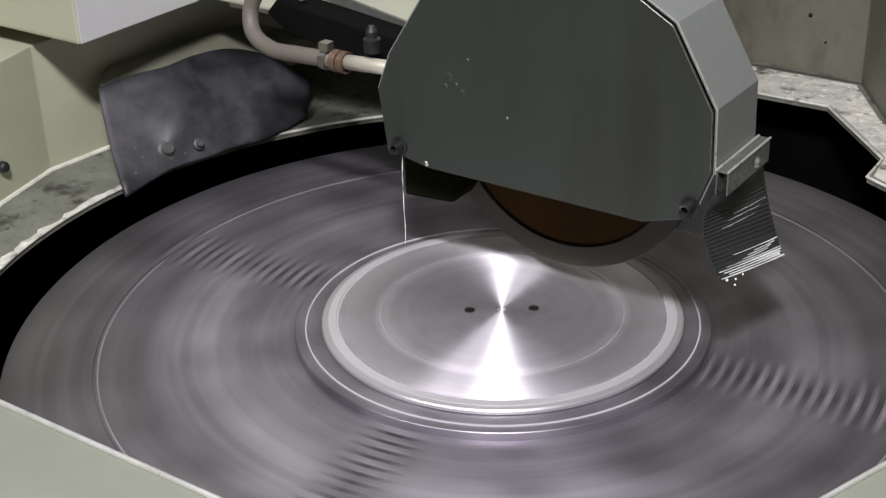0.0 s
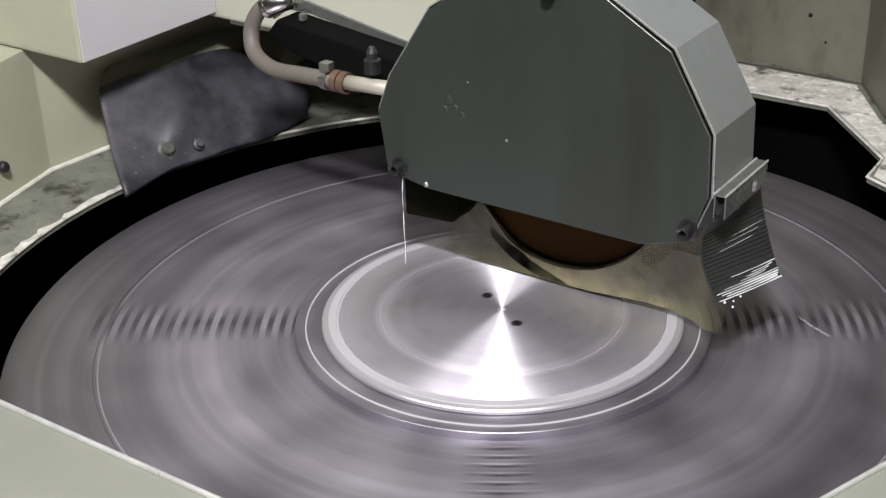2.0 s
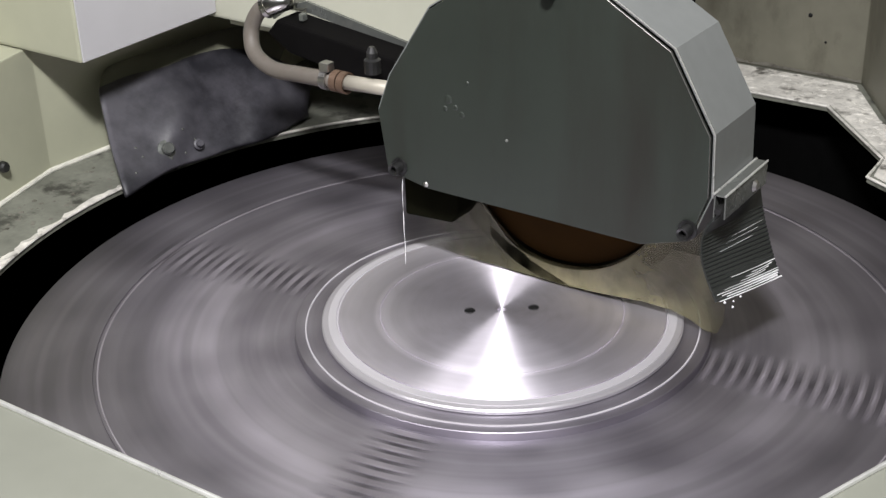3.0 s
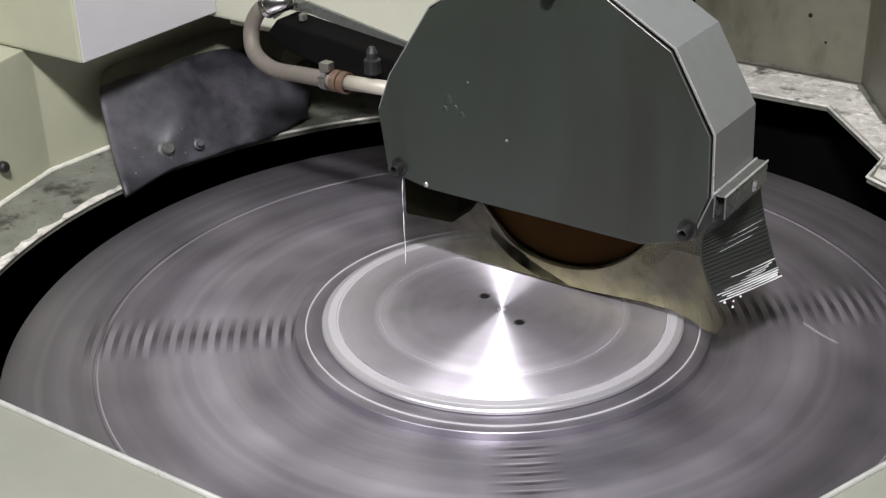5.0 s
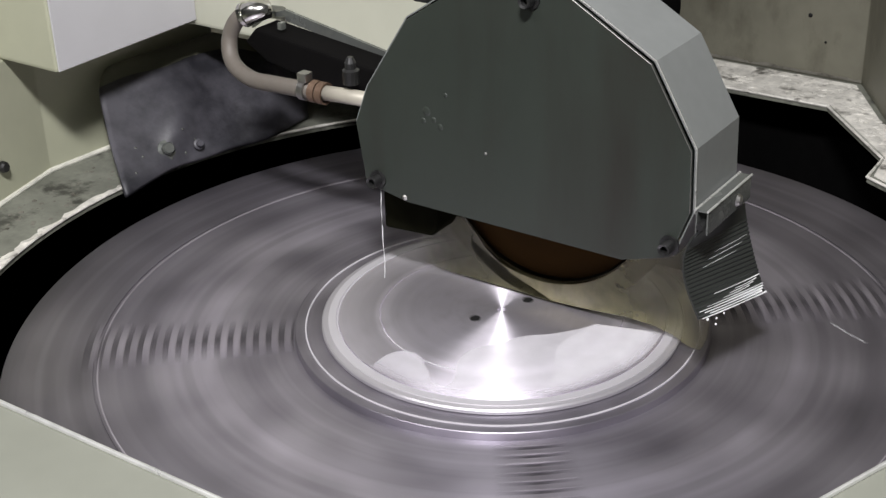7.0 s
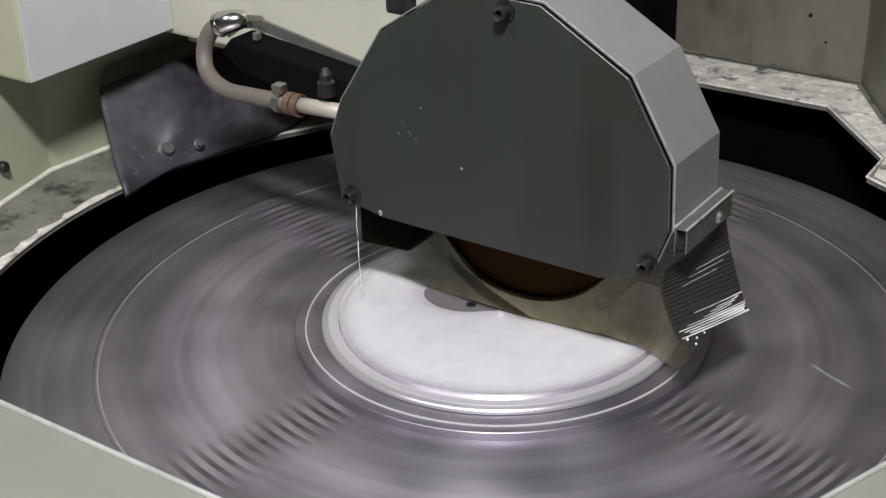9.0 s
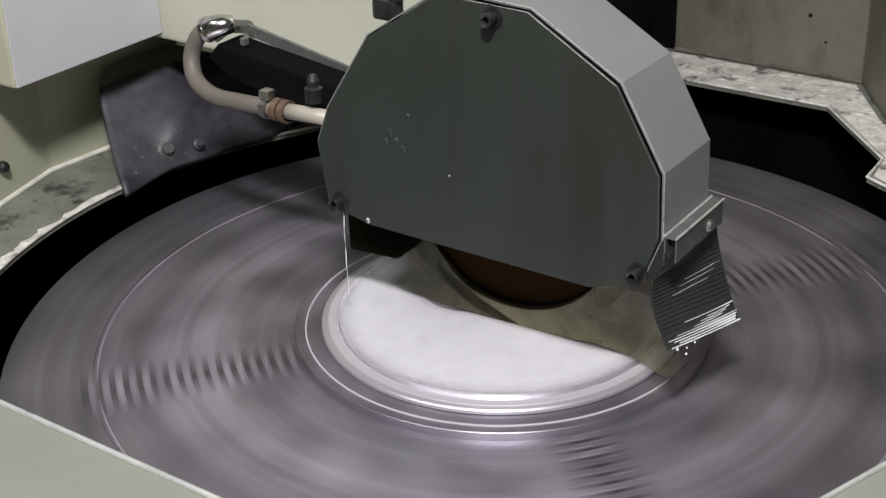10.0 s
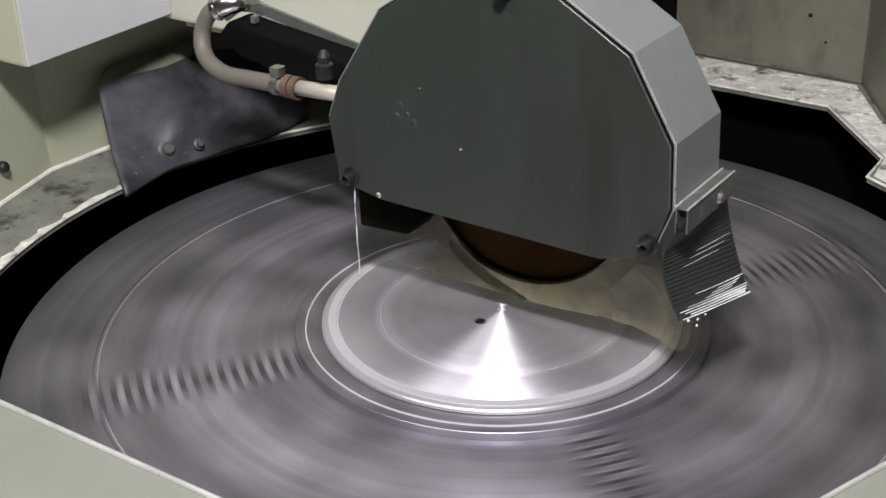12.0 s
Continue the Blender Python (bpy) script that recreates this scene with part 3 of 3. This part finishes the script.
def cap_screw(p, r=0.0061, parent=None, mat_=BOLT):
    bm = lathe([(0, 0.004), (r * 0.5, 0.004), (r * 0.55, 0.010), (r * 0.9, 0.011), (r, 0.0095), (r, 0.0), (r * 1.5, 0.0), (r * 1.5, -0.002), (0, -0.002)], 20, "y")
    return part("cap_screw", shifted(bm, p), mat_, parent or guard, "dark socket cap screw")


cap_screw((-0.119, -0.002, 0.129))
cap_screw((0.196, -0.002, 0.139))
cap_screw((0.056, -0.002, 0.337))
part("rivet", shifted(lathe([(0, 0.0012), (0.0010, 0.0010), (0.0016, 0.0)], 12, "y"), (0.0074, 0.0, 0.1832)), STEEL, guard, "small bright rivet")
part("rivet", shifted(lathe([(0, 0.0016), (0.0014, 0.0012), (0.003, 0.0)], 12, "y"), (-0.088, 0.0, 0.116)), STEEL, guard, "wet bright rivet")
for x, z, w in ((-0.058, 0.212, 0.008), (-0.050, 0.205, 0.005), (-0.043, 0.199, 0.006), (-0.062, 0.202, 0.005), (-0.036, 0.232, 0.004)):
    part("paint_blister", shifted(lathe([(0, 0.0010), (w * 0.4, 0.0007), (w * 0.6, 0.0)], 14, "y"), (x, 0.0, z)), GUARD, guard, "blistered scuff in the paint")
part("hanger_clip", box((-0.075, 0.006, 0.313), (-0.050, 0.022, 0.332), 0.004), BOLT, guard, "dark clip on the top edge")
part("hanger_rod", tube([Vector((-0.072, 0.012, 0.322)), Vector((-0.03, 0.012, 0.345)), Vector((0.0, 0.014, 0.357))], 0.004, 10), BOLT, guard)

# added block, near-black, fills in the shadow under the guard's left end
part("shade_block", prism([(-0.141, 0.056), (-0.082, 0.060), (-0.074, 0.072), (-0.074, 0.112), (-0.141, 0.116)], 0.034, 0.074, "y", 0.004), SHADE_BLOCK, guard, "dark olive block added for the shade under the guard")
# hairline tube added as the bevel highlight of the cover
edge_line = [Vector((x, -0.0004, z)) for x, z in cover[4:10]]
part("cover_edge_glint", tube(edge_line, 0.0003, 6), STEEL, guard, "thin bright strip for the highlight on the cover's edge")

# ---- splash flap on the guard ----
flap = empty("splash_flap", "wet ribbed splash flap clamped in a bright steel channel", "splash flap")
bm = bmesh.new()
for lo, hi in (((0.2165, 0.004, 0.150), (0.2180, 0.094, 0.176)), ((0.2165, 0.004, 0.1745), (0.2280, 0.094, 0.1765)), ((0.2265, 0.004, 0.154), (0.2280, 0.094, 0.1765))):
    add_box(bm, lo, hi, 0.0006)
part("channel", bm, ZINC, flap, "bright folded steel channel")
for x in (0.2168, 0.2278):
    part("channel_edge", tube([Vector((x, 0.003, 0.1766)), Vector((x, 0.0945, 0.1766))], 0.0011, 6), EDGE, flap, "bright bent edge of the channel")
part("channel_screw", shifted(lathe([(0, 0.004), (0.004, 0.003), (0.006, 0.0), (0, 0.0)], 14, "x"), (0.2282, 0.066, 0.163)), STEEL, flap)
part("roller_end", shifted(lathe([(0, 0.004), (0.0032, 0.004), (0.0041, 0.0), (0.0041, -0.006), (0, -0.006)], 18, "y"), (0.2223, 0.004, 0.162)), BOLT, flap, "black end of the clamp bar")


def flap_at(s, v, out=0.0):
    """A point of the flap: s across, v down; it is blown out more at its rear corner."""
    return Vector((0.2222 + out + v ** 1.5 * (0.005 + 0.019 * s) - 0.015 * (1 - s) * math.sin(math.pi * v ** 0.8), 0.004 + 0.091 * s + 0.006 * v * (2 * s - 0.5), 0.156 - v * (0.082 + 0.017 * s)))


grid = []
for j in range(97):
    v = j / 96
    ridge = 0.0005 * math.sin(j * 1.5708) if v > 0.24 else 0
    grid.append([flap_at(i / 12, v, ridge) for i in range(13)])
part("ribbed_sheet", sheet(grid, 0.0018), FLAP, flap, "dark glossy ribbed sheet")
# white tubes laid along the ribs as their wet highlights
for j in range(9):
    v = 1.0 - 0.023 * j
    first, last = (0.03 + 0.06 * (j * 5 % 3), 1.0 - 0.02 * (j * 3 % 4)) if j < 5 else (0.30 + 0.10 * (j * 5 % 4), 0.98 - 0.06 * (j * 3 % 4))
    thick = 0.0010 if j < 4 else 0.00045
    part("glint_rib", tube([flap_at(first + (last - first) * k / 10, v - 0.02 * (k / 10) ** 2, 0.0012) for k in range(11)], lambda t: 0.00015 + thick * (0.35 + 0.65 * t) * (0.75 + 0.25 * math.sin(7 * t + j)), 8), WATER, flap, "white strip for the wet glint along a rib")
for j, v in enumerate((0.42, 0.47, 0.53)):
    part("glint_rib", tube([flap_at(0.45 + 0.5 * k / 8 - 0.1 * j, v - 0.03 * (k / 8), 0.0009) for k in range(9)], 0.00017, 6), WATER, flap, "thin white strip for a wet glint along a rib")

for k, (a, v, r) in enumerate(((0.10, 1.03, 0.0014), (0.22, 1.05, 0.0010), (0.18, 1.10, 0.0011), (0.34, 1.03, 0.0010))):
    part("water_bead", shifted(lathe([(0, r * 1.3), (r * 0.7, r * 0.7), (r, 0), (r * 0.7, -r * 0.7), (0, -r)], 10), flap_at(a, v)), WATER, flap, "bead of coolant at the hem")

# ---- coolant hose beside the guard ----
hose = empty("coolant_hose", "grey-beige coolant hose clamped to a pale pipe stub", "coolant hose")
line = smooth_path([(-0.346, 0.092, 0.239), (-0.370, 0.089, 0.229), (-0.383, 0.085, 0.205), (-0.372, 0.075, 0.182), (-0.335, 0.062, 0.174), (-0.290, 0.054, 0.178), (-0.240, 0.052, 0.181)], 10)
part("hose", tube(line, 0.0090), HOSE, hose, "", True)
part("pipe_stub", tube([Vector((-0.240, 0.052, 0.181)), Vector((-0.140, 0.052, 0.187))], 0.0080, 18), PIPE, hose, "pale pipe stub", True)
for x in (-0.250, -0.236, -0.226):
    part("hose_clamp", shifted(lathe([(0.0098, -0.004), (0.0118, -0.004), (0.0118, 0.004), (0.0098, 0.004)], 24, "x", True), (x, 0.0522, 0.181)), BRASS if x > -0.245 else STEEL, hose, "tarnished band clamp")
part("clamp_screw", shifted(box((-0.006, -0.006, -0.005), (0.006, 0.006, 0.005), 0.0015), (-0.248, 0.050, 0.196)), STEEL, hose, "clamp screw housing")
part("elbow_fitting", tube(smooth_path([(-0.358, 0.090, 0.2350), (-0.350, 0.092, 0.2385), (-0.342, 0.097, 0.2400), (-0.338, 0.104, 0.2400)], 6), lambda t: 0.0125 - 0.003 * t * t, 18), BRIGHT, hose, "bright steel elbow fitting", True)
part("elbow_ring", tube([Vector((-0.3625, 0.0897, 0.2330)), Vector((-0.358, 0.0905, 0.2352))], 0.0138, 18), BRIGHT, hose)
part("feed_pipe", tube([Vector((-0.340, 0.100, 0.238)), Vector((-0.412, 0.207, 0.196))], 0.0075, 14), BOLT, hose, "dark feed pipe into the head")
part("drain_cock", shifted(box((-0.003, -0.004, -0.004), (0.003, 0.004, 0.004), 0.001), (-0.317, 0.098, 0.226)), ZINC, hose)
part("support_bracket", prism([(-0.385, 0.205), (-0.36, 0.222), (-0.335, 0.226), (-0.335, 0.221), (-0.15, 0.190), (-0.15, 0.200), (-0.335, 0.2335), (-0.39, 0.214)], 0.125, 0.129, "y"), ZINC, hose, "thin grey support plate")
part("valve_block", prism([(-0.345, 0.222), (-0.16, 0.200), (-0.145, 0.165), (-0.24, 0.172), (-0.33, 0.186), (-0.36, 0.205)], 0.085, 0.124, "y", 0.003), DARKGAP, hose, "valve block coloured near-black")
part("grease_nipple", shifted(lathe([(0, 0.018), (0.003, 0.018), (0.006, 0.012), (0.006, 0.006), (0.009, 0.004), (0.009, -0.01), (0, -0.01)], 14), (-0.190, 0.0545, 0.208)), BOLT, hose, "dark pipe plug")

spray = empty("coolant_spray", "murky tan sheet of coolant flung off the wheel rim", "coolant")
rim = [(0.020 + 0.1240 * math.cos(radians(a)), 0.1465 + 0.1240 * math.sin(radians(a))) for a in range(-14, -131, -4)]
rim += [(0.020 + (0.1440 - 0.0004 * (a + 90) ** 2 / 60) * math.cos(radians(a)), 0.1465 + (0.1440 - 0.0004 * (a + 90) ** 2 / 60) * math.sin(radians(a))) for a in range(-126, -85, 4)]
part("spray_sheet", prism(rim + [(0.060, 0.0040), (0.090, 0.0065), (0.120, 0.0095), (0.150, 0.0090), (0.172, 0.0040), (0.186, -0.0025), (0.199, -0.0035), (0.2045, 0.010), (0.206, 0.050), (0.206, 0.116)], 0.0712, 0.0762, "y", 0.0012), SLURRY, spray, "tan sheet of coolant thrown towards the flap")
band = [(r * math.cos(radians(a)), r * math.sin(radians(a))) for r, span in ((0.1465, range(-170, -11, 4)), (0.1235, range(-14, -171, -4))) for a in span]
wet = part("rim_band", prism(band, -0.0006, 0.0006, "y"), RIM_WET, spray, "tan coolant carried along the wheel")
wet.matrix_local = Matrix.Translation((0.020, 0.0772, 0.1465))
part("coolant_jet", tube(smooth_path([(-0.092, 0.070, 0.115), (-0.086, 0.0715, 0.100), (-0.076, 0.073, 0.082), (-0.060, 0.074, 0.060), (-0.036, 0.075, 0.036), (-0.008, 0.075, 0.016)], 6), lambda t: 0.0009 + 0.0016 * t, 10), JET, spray, "pale beige jet of coolant", True)
# see-through dark sheet, tints the guard's shadow on the disc olive
shade_veil = part("shade_veil", prism([(-0.150, -0.046), (-0.10, -0.053), (0.04, -0.053), (-0.01, -0.035), (-0.04, -0.015), (-0.07, 0.02), (-0.085, 0.05), (-0.13, 0.05), (-0.150, 0.01)], -0.0008, 0.0008, "y"), SHADE_VEIL, spray, "thin olive sheet added for the shade beside the wheel")
shade_veil.matrix_local = Matrix.Translation((0.0, 0.072, 0.056))

# milky coolant that pools on the workpiece in front of the wheel: three cloudy layers whose level rises and drains
film = empty("coolant_film", "milky white coolant film pooling on the bright disc", "coolant")
for k in range(5):
    bm = bmesh.new()
    grid = []
    for i in range(25):
        r = 0.0008 + 0.1612 * i / 24
        row = []
        for a in range(-194, 15, 4):
            x, y = r * math.cos(radians(a)), r * math.sin(radians(a))
            dip = 0.0082 * math.exp(-((x + 0.055) / 0.055) ** 2 - (y / 0.042) ** 2) + 0.0040 * math.exp(-((x - 0.025) / 0.035) ** 2 - ((y - 0.004) / 0.022) ** 2)
            z = 0.0009 * noise.noise((x * 14 + 5 * k, y * 14, 3.7 * k)) - dip - 0.0009 * k + 0.0015 * x * (k - 2) + 0.0025 * y * (2 * k % 5 - 2)
            row.append(bm.verts.new((x, y, z)))
        grid.append(row)
    for a, b in zip(grid, grid[1:]):
        for i in range(len(a) - 1):
            bm.faces.new((a[i], b[i], b[i + 1], a[i + 1]))
    part("film_layer", bm, MILK, film, "", True)

stream = empty("coolant_drip", "thin white dribble of coolant falling from the guard", "coolant")
part("drip_thread", tube([Vector((-0.1205 + 0.0006 * math.sin(i), 0.004 + 0.0008 * math.cos(i * 1.3), 0.121 - 0.0095 * i)) for i in range(12)], lambda t: 0.00032 + 0.0002 * math.sin(t * 9) ** 2, 8), WATER, stream, "", True)

# drops of coolant that leave the flap, fly over the chuck and end in the pan: time, place at that time, way
DROPS = [(2.0, (0.286, 0.094, 0.02), (0.95, -0.30)), (5.0, (0.295, 0.086, 0.02), (0.95, -0.30)), (7.0, (0.317, 0.10, 0.02), (0.95, -0.30)), (9.0, (0.33, 0.02, 0.02), (0.95, -0.3)),
         (10.5, (0.280, -0.127, 0.02), (0.80, -0.60)), (10.5, (0.371, -0.075, 0.02), (0.80, -0.60)), (10.5, (0.379, -0.031, 0.02), (0.95, -0.30)), (11.0, (0.35, -0.02, 0.02), (0.95, -0.3))]
drops = []
for t, p, w in DROPS:
    bm = lathe([(0, 0.0034), (0.0008, 0.0026), (0.0013, 0.0), (0.0008, -0.0026), (0, -0.0034)], 10, "x")
    drops.append(tagged(part("coolant_drop", bm, WATER), "single white drop of coolant flung from the flap", "drop", "drops of coolant"))

# ---- what moves ----
HEAD = [(0.0, -0.0014, 0.0221), (0.5, -0.0014, 0.0221), (0.68, -0.0013, 0.0212), (1.0, -0.0010, 0.0128), (1.38, -0.0001, 0.0012), (1.5, 0.0, 0.0), (5.2, 0.0, 0.0),
        (5.5, 0.0049, 0.0), (6.0, 0.0156, 0.0), (6.5, 0.0258, 0.0), (7.0, 0.0360, 0.0), (9.0, 0.0761, 0.0), (9.5, 0.0861, 0.0), (10.0, 0.0956, 0.0),
        (10.5, 0.1054, -0.0004), (11.0, 0.1156, -0.0005), (11.2, 0.1160, 0.0), (11.5, 0.1155, 0.0098), (11.62, 0.1130, 0.0145), (11.75, 0.1040, 0.0170), (12.0, 0.0768, 0.0188)]
# level and tilt of the pooled coolant
FILM = [(0.0, -0.0045, 0.0), (4.4, -0.0040, -0.40), (5.0, -0.0030, -0.80), (5.6, -0.0022, -0.95), (6.2, -0.0018, -1.0), (7.0, -0.0006, -0.95), (8.0, 0.0030, -0.4), (8.8, 0.0050, 0.0),
        (11.1, 0.0052, 0.0), (11.35, 0.0034, 0.55), (11.5, 0.0012, 0.90), (11.65, -0.0022, 0.70), (11.8, -0.0040, 0.30), (12.0, -0.0045, 0.0)]
SPIN = [(0.0, 97.0), (2.0, -868.0), (2.5, -1100.0), (5.0, -2303.0), (5.5, -2528.0), (6.0, -2797.0), (6.5, -3059.0), (7.0, -3291.0), (11.0, -5195.0), (12.0, -5617.0)]


def motions():
    rows = [(t, pose(0, -s, h)) for t, s, h in HEAD]
    for thing in (head, guard, flap, hose, stream):
        walk(thing, rows)
    # the coolant is turned on as the wheel comes down
    walk(spray, [(t, pose(0, -s, h + float(np.interp(t, [0.3, 0.6], [0.105, 0.0])))) for t, s, h in [HEAD[0], (0.3, -0.0014, 0.0221)] + HEAD[1:]])
    walk(film, [(t, pose(0, 0, z, 0, tilt, 0)) for t, z, tilt in FILM])
    times = [i * 0.1 for i in range(121)]
    turns = np.interp(times, [a for a, b in SPIN], [b for a, b in SPIN])
    rows = [(t, pose(0, 0, 0, 0, 0, a)) for t, a in zip(times, turns)]
    walk(chuck, rows)
    walk(work, rows)
    for ob, (t, p, w) in zip(drops, DROPS):
        p, w = Vector(p), Vector((w[0], w[1], 0))
        turn = math.degrees(math.atan2(w.y, w.x))
        home = Vector((0.2223, 0.05, 0.163))
        along = lambda tt: home + Vector((0, -float(np.interp(tt, [a[0] for a in HEAD], [a[1] for a in HEAD])), float(np.interp(tt, [a[0] for a in HEAD], [a[2] for a in HEAD]))))
        end = p + w * max(0.0, 0.53 - p.xy.length)
        rest = Vector((end.x, end.y, -0.30)) + w * 0.02
        step = lambda tt, q: (tt, pose(q.x, q.y, q.z, 0, 0, turn))
        held = [a[0] for a in HEAD if a[0] < t - 0.3] + [t - 0.2, t - 0.1]
        walk(ob, [step(a, along(a)) for a in held] + [step(t, p), step(t + 0.1, Vector((end.x, end.y, 0.0))), step(t + 0.3, rest), step(12.0, rest)])
    walk(wheel, [(i / 15, pose(*WC, 0, 78 * i, 0)) for i in range(181)])


motions()
